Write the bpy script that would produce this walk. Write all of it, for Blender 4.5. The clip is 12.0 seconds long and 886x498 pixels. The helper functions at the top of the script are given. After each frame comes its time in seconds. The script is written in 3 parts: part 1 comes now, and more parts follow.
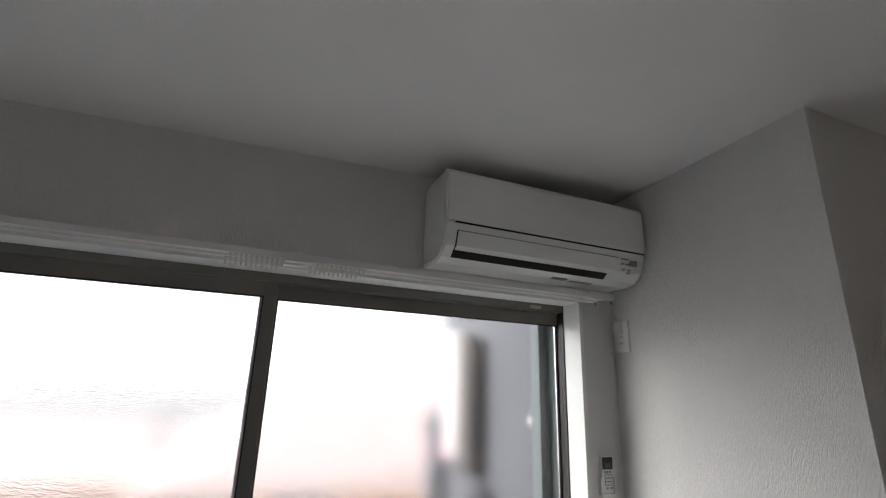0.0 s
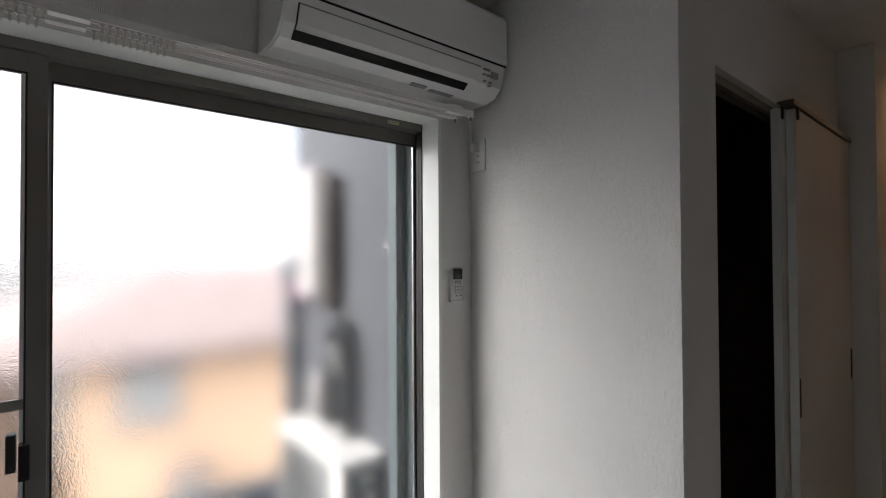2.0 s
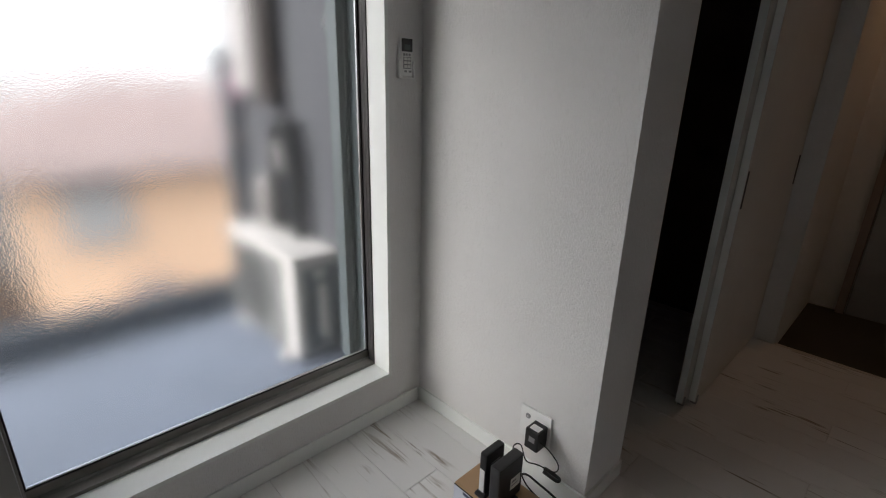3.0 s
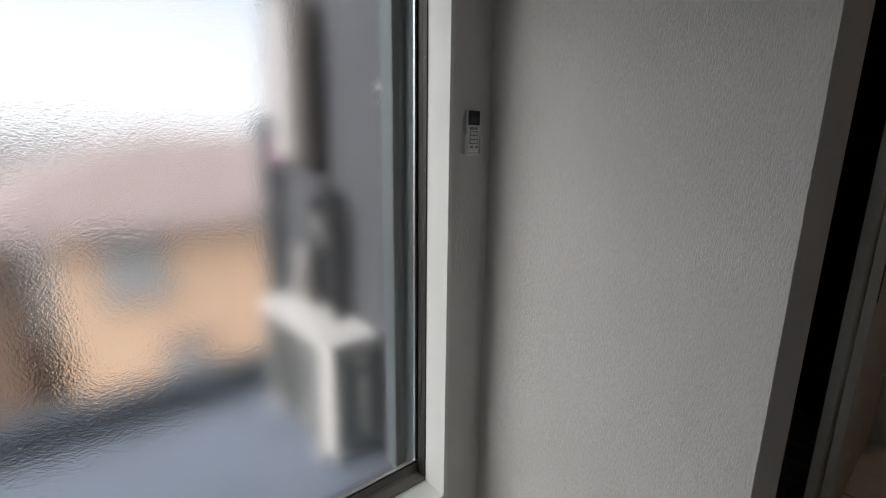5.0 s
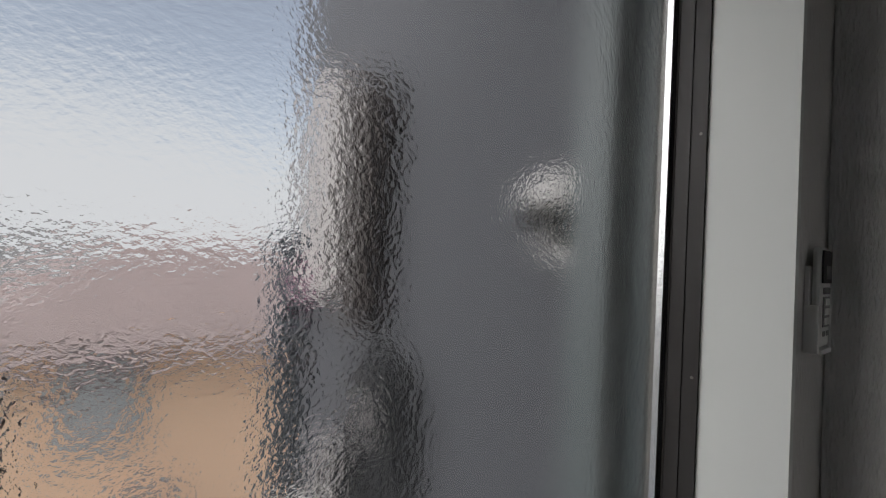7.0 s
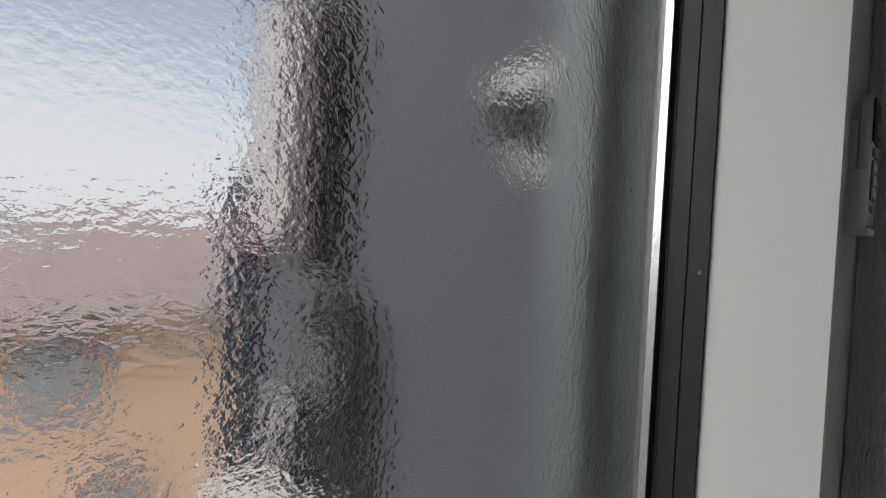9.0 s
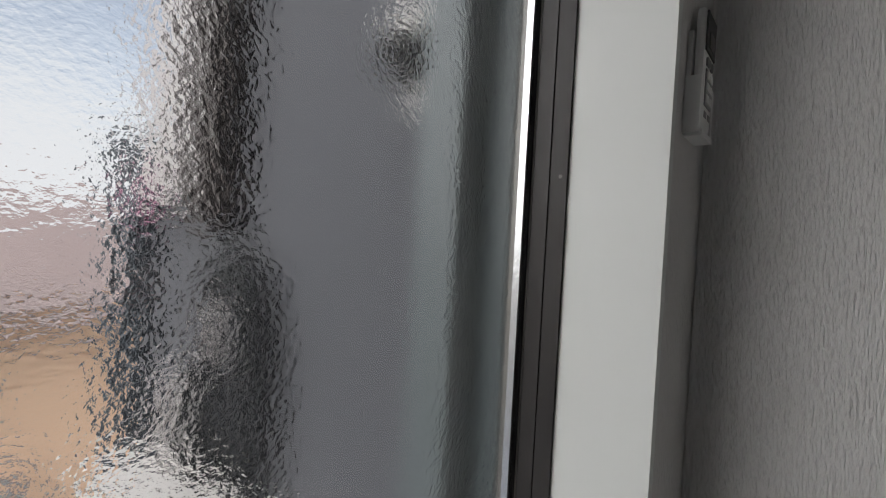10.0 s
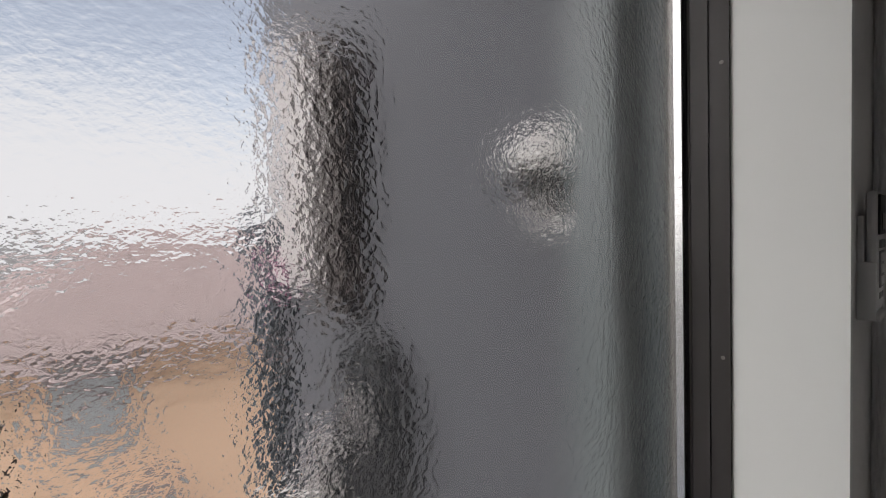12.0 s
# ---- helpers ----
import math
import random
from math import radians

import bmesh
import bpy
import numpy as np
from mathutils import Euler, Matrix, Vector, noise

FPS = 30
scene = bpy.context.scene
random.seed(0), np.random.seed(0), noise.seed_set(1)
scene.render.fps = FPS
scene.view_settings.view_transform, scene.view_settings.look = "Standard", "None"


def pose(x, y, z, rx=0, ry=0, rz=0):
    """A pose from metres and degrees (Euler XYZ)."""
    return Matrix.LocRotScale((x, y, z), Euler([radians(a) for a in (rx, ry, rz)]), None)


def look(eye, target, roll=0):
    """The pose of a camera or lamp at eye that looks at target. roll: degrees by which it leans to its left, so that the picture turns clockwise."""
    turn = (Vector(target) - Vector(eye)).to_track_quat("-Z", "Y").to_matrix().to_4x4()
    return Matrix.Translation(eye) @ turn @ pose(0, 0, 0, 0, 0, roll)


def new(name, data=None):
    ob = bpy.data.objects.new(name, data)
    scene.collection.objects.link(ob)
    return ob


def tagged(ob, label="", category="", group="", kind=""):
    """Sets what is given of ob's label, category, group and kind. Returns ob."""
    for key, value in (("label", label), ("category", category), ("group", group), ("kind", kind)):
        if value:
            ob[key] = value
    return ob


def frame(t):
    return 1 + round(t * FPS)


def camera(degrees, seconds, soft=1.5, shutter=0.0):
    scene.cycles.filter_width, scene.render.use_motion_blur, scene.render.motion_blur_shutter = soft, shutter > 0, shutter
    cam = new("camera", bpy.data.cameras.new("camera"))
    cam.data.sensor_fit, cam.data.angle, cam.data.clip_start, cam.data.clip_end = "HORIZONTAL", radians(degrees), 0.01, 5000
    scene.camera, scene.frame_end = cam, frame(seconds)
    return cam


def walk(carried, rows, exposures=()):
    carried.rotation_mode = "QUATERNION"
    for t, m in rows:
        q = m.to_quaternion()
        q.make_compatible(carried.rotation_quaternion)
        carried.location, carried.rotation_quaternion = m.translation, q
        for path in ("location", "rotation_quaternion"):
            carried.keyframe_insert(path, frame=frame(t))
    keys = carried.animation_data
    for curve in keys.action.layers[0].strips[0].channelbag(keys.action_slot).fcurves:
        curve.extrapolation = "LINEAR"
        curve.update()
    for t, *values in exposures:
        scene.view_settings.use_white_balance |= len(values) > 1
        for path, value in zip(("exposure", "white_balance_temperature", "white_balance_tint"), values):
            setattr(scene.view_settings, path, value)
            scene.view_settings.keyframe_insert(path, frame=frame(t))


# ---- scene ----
cam = camera(86.6, 12.0, soft=1.1)

EXPOSURES = [(t, stops, 6450, 12) for t, stops in (
    (0.0, 1.9), (1.5, 1.92), (2.0, 1.65), (2.5, 1.2), (4.3, 1.3), (5.0, 0.85), (5.5, 0.45), (6.0, 0.25), (6.5, 0.15), (8.5, 0.3), (9.5, 0.35), (10.5, 0.55), (11.0, 0.1), (11.6, 0.1))]
EXPOSURES.append((12.0, 0.45, 6600, 15))
PATH = [
    (0, (-1.333, -1.437, 1.624), (-0.589, 0.332, 2.188), 1.9),
    (0.5, (-1.31, -1.399, 1.653), (-0.41, 0.269, 2.292), 0.9),
    (1, (-1.303, -1.37, 1.65), (-0.238, 0.201, 2.279), -0.8),
    (1.5, (-1.274, -1.354, 1.577), (-0.103, 0.216, 1.979), -0.3),
    (2, (-1.232, -1.322, 1.454), (0.043, 0.219, 1.482), -0.3),
    (2.3, (-1.202, -1.322, 1.354), (0.103, 0.178, 1.14), 0.5),
    (2.5, (-1.161, -1.281, 1.312), (0.168, 0.161, 0.921), 0.7),
    (2.7, (-1.145, -1.287, 1.26), (0.18, 0.114, 0.731), 1.0),
    (4.3, (-1.08, -1.27, 1.231), (0.237, 0.032, 0.476), 2.2),
    (4.5, (-1.068, -1.214, 1.269), (0.247, 0.119, 0.566), 1.9),
    (5, (-1.033, -0.998, 1.323), (0.237, 0.48, 0.873), 0.8),
    (5.5, (-0.932, -0.718, 1.329), (0.353, 0.809, 1.189), 0.6),
    (6, (-0.859, -0.457, 1.387), (0.4, 1.094, 1.291), -0.1),
    (6.5, (-0.821, -0.229, 1.371), (0.445, 1.319, 1.409), 1.8),
    (8.5, (-0.722, -0.076, 1.373), (0.637, 1.391, 1.368), 3.3),
    (9, (-0.671, -0.063, 1.26), (0.701, 1.391, 1.213), 2.8),
    (9.5, (-0.634, -0.122, 1.163), (0.879, 1.185, 1.099), 4.2),
    (10, (-0.621, -0.111, 1.168), (0.945, 1.131, 1.121), 3.0),
    (10.5, (-0.63, -0.041, 1.31), (0.864, 1.288, 1.382), 2.7),
    (11, (-0.659, -0.069, 1.379), (0.724, 1.375, 1.431), 0.2),
    (11.5, (-0.684, -0.08, 1.37), (0.673, 1.389, 1.352), -1.7),
    (12, (-0.716, -0.07, 1.381), (0.622, 1.414, 1.306), -1.6),
]
walk(cam, [(t, look(eye, target, roll)) for t, eye, target, roll in PATH], exposures=EXPOSURES)

# ---- light ----
world = bpy.data.worlds.new("world")
scene.world = world
world.use_nodes = True
wn = world.node_tree
sky = wn.nodes.new("ShaderNodeTexSky")
sky.sky_type = "NISHITA"
sky.sun_disc = False
sky.sun_elevation = radians(28)
sky.sun_rotation = radians(-99)
sky.dust_density = 2.8
sky.air_density = 1.0
pale = wn.nodes.new("ShaderNodeHueSaturation")      # thin high cloud
pale.inputs["Saturation"].default_value = 0.5
pale.inputs["Value"].default_value = 1.15
wn.links.new(sky.outputs["Color"], pale.inputs["Color"])
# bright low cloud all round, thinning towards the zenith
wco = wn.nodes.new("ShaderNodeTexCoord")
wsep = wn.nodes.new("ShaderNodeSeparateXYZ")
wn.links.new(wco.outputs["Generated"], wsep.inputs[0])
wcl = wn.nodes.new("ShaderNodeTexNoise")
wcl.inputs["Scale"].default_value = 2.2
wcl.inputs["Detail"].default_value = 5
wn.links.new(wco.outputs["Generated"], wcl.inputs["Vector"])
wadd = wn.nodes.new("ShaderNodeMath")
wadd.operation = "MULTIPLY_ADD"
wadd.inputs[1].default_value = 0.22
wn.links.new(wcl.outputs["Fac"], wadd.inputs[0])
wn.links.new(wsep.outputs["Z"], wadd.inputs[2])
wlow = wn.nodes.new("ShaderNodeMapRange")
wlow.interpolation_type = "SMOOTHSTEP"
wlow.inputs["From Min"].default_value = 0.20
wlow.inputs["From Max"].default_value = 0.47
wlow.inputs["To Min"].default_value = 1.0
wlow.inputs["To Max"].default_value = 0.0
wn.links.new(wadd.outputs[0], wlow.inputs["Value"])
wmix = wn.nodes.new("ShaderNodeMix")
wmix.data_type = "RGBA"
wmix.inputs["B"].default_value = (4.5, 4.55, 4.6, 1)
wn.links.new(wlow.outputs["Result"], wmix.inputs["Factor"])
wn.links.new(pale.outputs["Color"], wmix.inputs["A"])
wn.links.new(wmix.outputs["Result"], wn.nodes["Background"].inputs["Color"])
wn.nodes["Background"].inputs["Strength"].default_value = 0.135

sun = new("sun", bpy.data.lights.new("sun", "SUN"))
sun.data.energy = 3.6
sun.data.angle = radians(110)
sun.data.color = (1.0, 0.97, 0.93)
sun.matrix_world = look((-7.3, -1.2, 3.9), (0, 0, 0))


# ---- materials ----
GLASS_ROUGH, GLASS_BUMP = 0.035, 0.00054

def material(name, color, rough=0.6, metal=0.0, vary=0.06, scale=3.0, bump=0.0, bump_scale=200.0, stretch=(1, 1, 1), rand=0.0):
    """A surface with slow stains, fine grain and relief."""
    m = bpy.data.materials.new(name)
    m.use_nodes = True
    t = m.node_tree
    b = t.nodes["Principled BSDF"]
    b.inputs["Roughness"].default_value = rough
    b.inputs["Metallic"].default_value = metal
    co = t.nodes.new("ShaderNodeTexCoord")
    n1 = t.nodes.new("ShaderNodeTexNoise")
    n1.inputs["Scale"].default_value = scale
    n1.inputs["Detail"].default_value = 6
    t.links.new(co.outputs["Object"], n1.inputs["Vector"])
    ramp = t.nodes.new("ShaderNodeMapRange")
    ramp.inputs["From Min"].default_value = 0.3
    ramp.inputs["From Max"].default_value = 0.7
    ramp.inputs["To Min"].default_value = 1.0 - vary
    ramp.inputs["To Max"].default_value = 1.0 + vary
    t.links.new(n1.outputs["Fac"], ramp.inputs["Value"])
    hsv = t.nodes.new("ShaderNodeHueSaturation")
    hsv.inputs["Color"].default_value = (*color, 1)
    last = ramp.outputs["Result"]
    if rand:
        info = t.nodes.new("ShaderNodeObjectInfo")
        r2 = t.nodes.new("ShaderNodeMapRange")
        r2.inputs["To Min"].default_value = 1 - rand
        r2.inputs["To Max"].default_value = 1 + rand
        t.links.new(info.outputs["Random"], r2.inputs["Value"])
        mul = t.nodes.new("ShaderNodeMath")
        mul.operation = "MULTIPLY"
        t.links.new(last, mul.inputs[0])
        t.links.new(r2.outputs["Result"], mul.inputs[1])
        last = mul.outputs[0]
    t.links.new(last, hsv.inputs["Value"])
    t.links.new(hsv.outputs["Color"], b.inputs["Base Color"])
    if bump:
        mp = t.nodes.new("ShaderNodeMapping")
        mp.inputs["Scale"].default_value = stretch
        t.links.new(co.outputs["Object"], mp.inputs["Vector"])
        n2 = t.nodes.new("ShaderNodeTexNoise")
        n2.inputs["Scale"].default_value = bump_scale
        n2.inputs["Detail"].default_value = 3
        t.links.new(mp.outputs["Vector"], n2.inputs["Vector"])
        bp = t.nodes.new("ShaderNodeBump")
        bp.inputs["Strength"].default_value = 1.0
        bp.inputs["Distance"].default_value = bump
        t.links.new(n2.outputs["Fac"], bp.inputs["Height"])
        t.links.new(bp.outputs["Normal"], b.inputs["Normal"])
    return m


def textured_glass():
    """Clear float glass with one hammered, frosted side."""
    m = bpy.data.materials.new("patterned_glass")
    m.use_nodes = True
    t = m.node_tree
    b = t.nodes["Principled BSDF"]
    b.inputs["Base Color"].default_value = (0.97, 0.985, 0.985, 1)
    b.inputs["Transmission Weight"].default_value = 1.0
    b.inputs["IOR"].default_value = 1.33
    b.inputs["Roughness"].default_value = GLASS_ROUGH
    co = t.nodes.new("ShaderNodeTexCoord")
    mp = t.nodes.new("ShaderNodeMapping")
    mp.inputs["Scale"].default_value = (1.0, 1.0, 1.25)
    t.links.new(co.outputs["Object"], mp.inputs["Vector"])
    n = t.nodes.new("ShaderNodeTexNoise")
    n.inputs["Scale"].default_value = 255
    n.inputs["Detail"].default_value = 2.5
    n.inputs["Roughness"].default_value = 0.5
    n.inputs["Distortion"].default_value = 0.25
    t.links.new(mp.outputs["Vector"], n.inputs["Vector"])
    bp = t.nodes.new("ShaderNodeBump")
    bp.inputs["Strength"].default_value = 1.0
    bp.inputs["Distance"].default_value = GLASS_BUMP
    wide = t.nodes.new("ShaderNodeTexNoise")             # the slower ripple under the fine pattern
    wide.inputs["Scale"].default_value = 105
    wide.inputs["Detail"].default_value = 1.0
    t.links.new(mp.outputs["Vector"], wide.inputs["Vector"])
    both = t.nodes.new("ShaderNodeMath")
    both.operation = "MULTIPLY_ADD"
    both.inputs[1].default_value = 0.8
    t.links.new(wide.outputs["Fac"], both.inputs[0])
    t.links.new(n.outputs["Fac"], both.inputs[2])
    t.links.new(both.outputs[0], bp.inputs["Height"])
    t.links.new(bp.outputs["Normal"], b.inputs["Normal"])
    return m


def planks_mat():
    """White-washed boards with dark open grain along their length."""
    m = bpy.data.materials.new("whitewashed_oak")
    m.use_nodes = True
    t = m.node_tree
    b = t.nodes["Principled BSDF"]
    b.inputs["Roughness"].default_value = 0.38
    co = t.nodes.new("ShaderNodeTexCoord")
    info = t.nodes.new("ShaderNodeObjectInfo")
    off = t.nodes.new("ShaderNodeVectorMath")
    off.operation = "MULTIPLY_ADD"
    off.inputs[1].default_value = (1, 1, 1)
    comb = t.nodes.new("ShaderNodeCombineXYZ")
    m9 = t.nodes.new("ShaderNodeMath")
    m9.operation = "MULTIPLY"
    m9.inputs[1].default_value = 40
    t.links.new(info.outputs["Random"], m9.inputs[0])
    for k in ("X", "Y", "Z"):
        t.links.new(m9.outputs[0], comb.inputs[k])
    t.links.new(co.outputs["Object"], off.inputs[0])
    t.links.new(comb.outputs[0], off.inputs[2])

    def grain(scale, stretch, lo, hi, detail):
        mp = t.nodes.new("ShaderNodeMapping")
        mp.inputs["Scale"].default_value = stretch
        t.links.new(off.outputs[0], mp.inputs["Vector"])
        n = t.nodes.new("ShaderNodeTexNoise")
        n.inputs["Scale"].default_value = scale
        n.inputs["Detail"].default_value = detail
        n.inputs["Distortion"].default_value = 0.8
        t.links.new(mp.outputs["Vector"], n.inputs["Vector"])
        r = t.nodes.new("ShaderNodeValToRGB")
        r.color_ramp.elements[0].position = lo
        r.color_ramp.elements[1].position = hi
        t.links.new(n.outputs["Fac"], r.inputs["Fac"])
        return r

    fine = grain(60, (1, 0.07, 1), 0.54, 0.66, 4)
    patch = grain(7, (1, 0.3, 1), 0.53, 0.62, 3)
    mul = t.nodes.new("ShaderNodeMath")
    mul.operation = "MULTIPLY"
    t.links.new(fine.outputs["Color"], mul.inputs[0])
    t.links.new(patch.outputs["Color"], mul.inputs[1])
    mix = t.nodes.new("ShaderNodeMix")
    mix.data_type = "RGBA"
    mix.inputs["A"].default_value = (0.76, 0.755, 0.735, 1)
    mix.inputs["B"].default_value = (0.30, 0.255, 0.205, 1)
    t.links.new(mul.outputs[0], mix.inputs["Factor"])
    hsv = t.nodes.new("ShaderNodeHueSaturation")
    r2 = t.nodes.new("ShaderNodeMapRange")
    r2.inputs["To Min"].default_value = 0.96
    r2.inputs["To Max"].default_value = 1.03
    t.links.new(info.outputs["Random"], r2.inputs["Value"])
    t.links.new(r2.outputs["Result"], hsv.inputs["Value"])
    t.links.new(mix.outputs["Result"], hsv.inputs["Color"])
    t.links.new(hsv.outputs["Color"], b.inputs["Base Color"])
    bp = t.nodes.new("ShaderNodeBump")
    bp.inputs["Distance"].default_value = 0.0004
    bp.invert = True
    t.links.new(mul.outputs[0], bp.inputs["Height"])
    t.links.new(bp.outputs["Normal"], b.inputs["Normal"])
    return m


M_WALL = material("woven_wallpaper", (0.78, 0.77, 0.75), 0.75, vary=0.02, bump=0.0050, bump_scale=390, stretch=(1, 1, 0.15))
M_CEIL = material("ceiling_paper", (0.78, 0.77, 0.75), 0.8, vary=0.02, bump=0.0008, bump_scale=160)
M_TRIM = material("white_lining_board", (0.80, 0.82, 0.79), 0.35, vary=0.02, bump=0.0001, bump_scale=60)
M_ALU = material("bronze_anodised_aluminium", (0.20, 0.19, 0.175), 0.42, metal=0.35, vary=0.08, bump=0.00005, bump_scale=400)
M_BEAD = material("bright_aluminium", (0.75, 0.76, 0.76), 0.25, metal=0.9, vary=0.04)
M_RUBBER = material("black_gasket", (0.012, 0.012, 0.013), 0.6)
M_GLASS = textured_glass()
M_PLASTIC = material("white_plastic", (0.80, 0.80, 0.78), 0.38, vary=0.02)
M_GREYPL = material("grey_plastic", (0.30, 0.30, 0.30), 0.5)
M_DARKPL = material("black_plastic", (0.015, 0.015, 0.016), 0.45, vary=0.1, bump=0.0001, bump_scale=500)
M_LCD = material("liquid_crystal_display", (0.10, 0.12, 0.11), 0.2)
M_SLOT = material("dark_slot", (0.01, 0.01, 0.01), 0.8)
M_LABEL = material("paper_label", (0.75, 0.75, 0.72), 0.6)
M_YELLOW = material("yellowed_label", (0.62, 0.58, 0.35), 0.6)
M_DOOR = material("off_white_door_laminate", (0.62, 0.58, 0.53), 0.5, vary=0.05, bump=0.00012, bump_scale=90, stretch=(1, 1, 0.08))
M_KRAFT = material("brown_cardboard", (0.46, 0.30, 0.165), 0.8, vary=0.06, bump=0.0002, bump_scale=120)
M_PRINT = material("printed_sleeve", (0.62, 0.66, 0.74), 0.5, vary=0.05)
M_NAVY = material("navy_print", (0.03, 0.04, 0.10), 0.5)
M_PLANK = planks_mat()
M_JOINT = material("floor_joint", (0.66, 0.64, 0.61), 0.9)
M_STONE = material("dark_entrance_tile", (0.035, 0.03, 0.027), 0.6, vary=0.15, bump=0.0004, bump_scale=90)
M_STEELDOOR = material("grey_entrance_door", (0.30, 0.31, 0.33), 0.45, vary=0.04)
M_GREYWALL = material("grey_exterior_siding", (0.078, 0.082, 0.092), 0.75, vary=0.08, scale=1.5, bump=0.0015, bump_scale=70)
M_BALCONY = material("blue_grey_waterproof_coating", (0.19, 0.22, 0.275), 0.6, vary=0.08, bump=0.0006, bump_scale=60)
M_SLATE = material("slate_grey_coping", (0.075, 0.09, 0.105), 0.55, vary=0.1)
M_UNIT = material("ivory_painted_steel", (0.62, 0.605, 0.58), 0.4, vary=0.03)
M_UNITG = material("condenser_fins", (0.17, 0.195, 0.2), 0.6)
M_DUCT = material("light_grey_duct", (0.36, 0.345, 0.34), 0.45, vary=0.05)
M_HOSE = material("dark_insulated_hose", (0.02, 0.022, 0.024), 0.75)
M_PIPE = material("brown_downpipe_plastic", (0.06, 0.052, 0.05), 0.55)
M_MAGENTA = material("pink_tape", (0.28, 0.11, 0.19), 0.6)
M_STUCCO = material("peach_stucco", (0.82, 0.57, 0.39), 0.9, vary=0.07, scale=0.8, bump=0.003, bump_scale=60)
M_ROOF = material("faded_pink_roof_tile", (0.35, 0.285, 0.27), 0.8, vary=0.12, scale=2, rand=0.12)
M_HWIN = material("house_window_glass", (0.45, 0.47, 0.47), 0.5, vary=0.1)
M_HFRAME = material("house_window_frame", (0.30, 0.25, 0.24), 0.5)
M_BROWN = material("brown_neighbour_siding", (0.17, 0.12, 0.09), 0.8, vary=0.12)
M_ASPHALT = material("pale_concrete_paving", (0.15, 0.147, 0.14), 0.9, vary=0.15, bump=0.002, bump_scale=120)
M_FIN = material("grey_green_aluminium", (0.105, 0.126, 0.13), 0.4, vary=0.05)
# condenser grille; the fan side's shade is mixed into this tone
M_PANEL = material("shade_toned_grille", (0.17, 0.175, 0.17), 0.6, vary=0.05)
M_RUNNER = material("yellowed_nylon", (0.66, 0.65, 0.61), 0.5, vary=0.06)
# darker copy of the bronze aluminium, with the jambs' shade in its colour
M_FRAME = material("bronze_aluminium_shade", (0.038, 0.035, 0.033), 0.45, metal=0.2, vary=0.08, bump=0.00005, bump_scale=400)
# dark brown puts the unlit closet's shade into its wall colour
M_CLOSET = material("closet_shade_brown", (0.10, 0.085, 0.07), 0.8, vary=0.08)
M_LEAF = material("hedge_leaf", (0.06, 0.07, 0.04), 0.6, vary=0.2)


# ---- builders ----
def box(bm, x0, x1, y0, y1, z0, z1, bevel=0.0):
    """A box, with its edges rounded if asked, added to bm."""
    vs = [bm.verts.new(p) for p in ((x0, y0, z0), (x1, y0, z0), (x1, y1, z0), (x0, y1, z0), (x0, y0, z1), (x1, y0, z1), (x1, y1, z1), (x0, y1, z1))]
    fs = [bm.faces.new([vs[i] for i in q]) for q in ((3, 2, 1, 0), (4, 5, 6, 7), (0, 1, 5, 4), (1, 2, 6, 5), (2, 3, 7, 6), (3, 0, 4, 7))]
    if bevel:
        es = list({e for f in fs for e in f.edges})
        bmesh.ops.bevel(bm, geom=es, offset=bevel, segments=2, affect="EDGES", profile=0.6)
    return bm


def boxes(*rows, bevel=0.0):
    bm = bmesh.new()
    for r in rows:
        box(bm, *r, bevel=bevel)
    return bm


def extrude_x(profile, x0, x1, smooth_bevel=0.0):
    """A (y, z) outline drawn out along x."""
    bm = bmesh.new()
    a = [bm.verts.new((x0, y, z)) for y, z in profile]
    b = [bm.verts.new((x1, y, z)) for y, z in profile]
    n = len(profile)
    bm.faces.new(a)
    bm.faces.new(b[::-1])
    for i in range(n):
        bm.faces.new((a[i], b[i], b[(i + 1) % n], a[(i + 1) % n]))
    bmesh.ops.recalc_face_normals(bm, faces=bm.faces)
    if smooth_bevel:
        es = [e for e in bm.edges if abs(e.verts[0].co.x - e.verts[1].co.x) < 1e-6]
        bmesh.ops.bevel(bm, geom=es, offset=smooth_bevel, segments=3, affect="EDGES")
    return bm


def cyl(bm, centre, axis, r0, r1, length, seg=20):
    """A tapered round bar that starts at centre and runs along axis."""
    m = Matrix.Translation(centre) @ Vector(axis).to_track_quat("Z", "Y").to_matrix().to_4x4() @ Matrix.Translation((0, 0, length / 2))
    bmesh.ops.create_cone(bm, cap_ends=True, segments=seg, radius1=r0, radius2=r1, depth=length, matrix=m)
    return bm


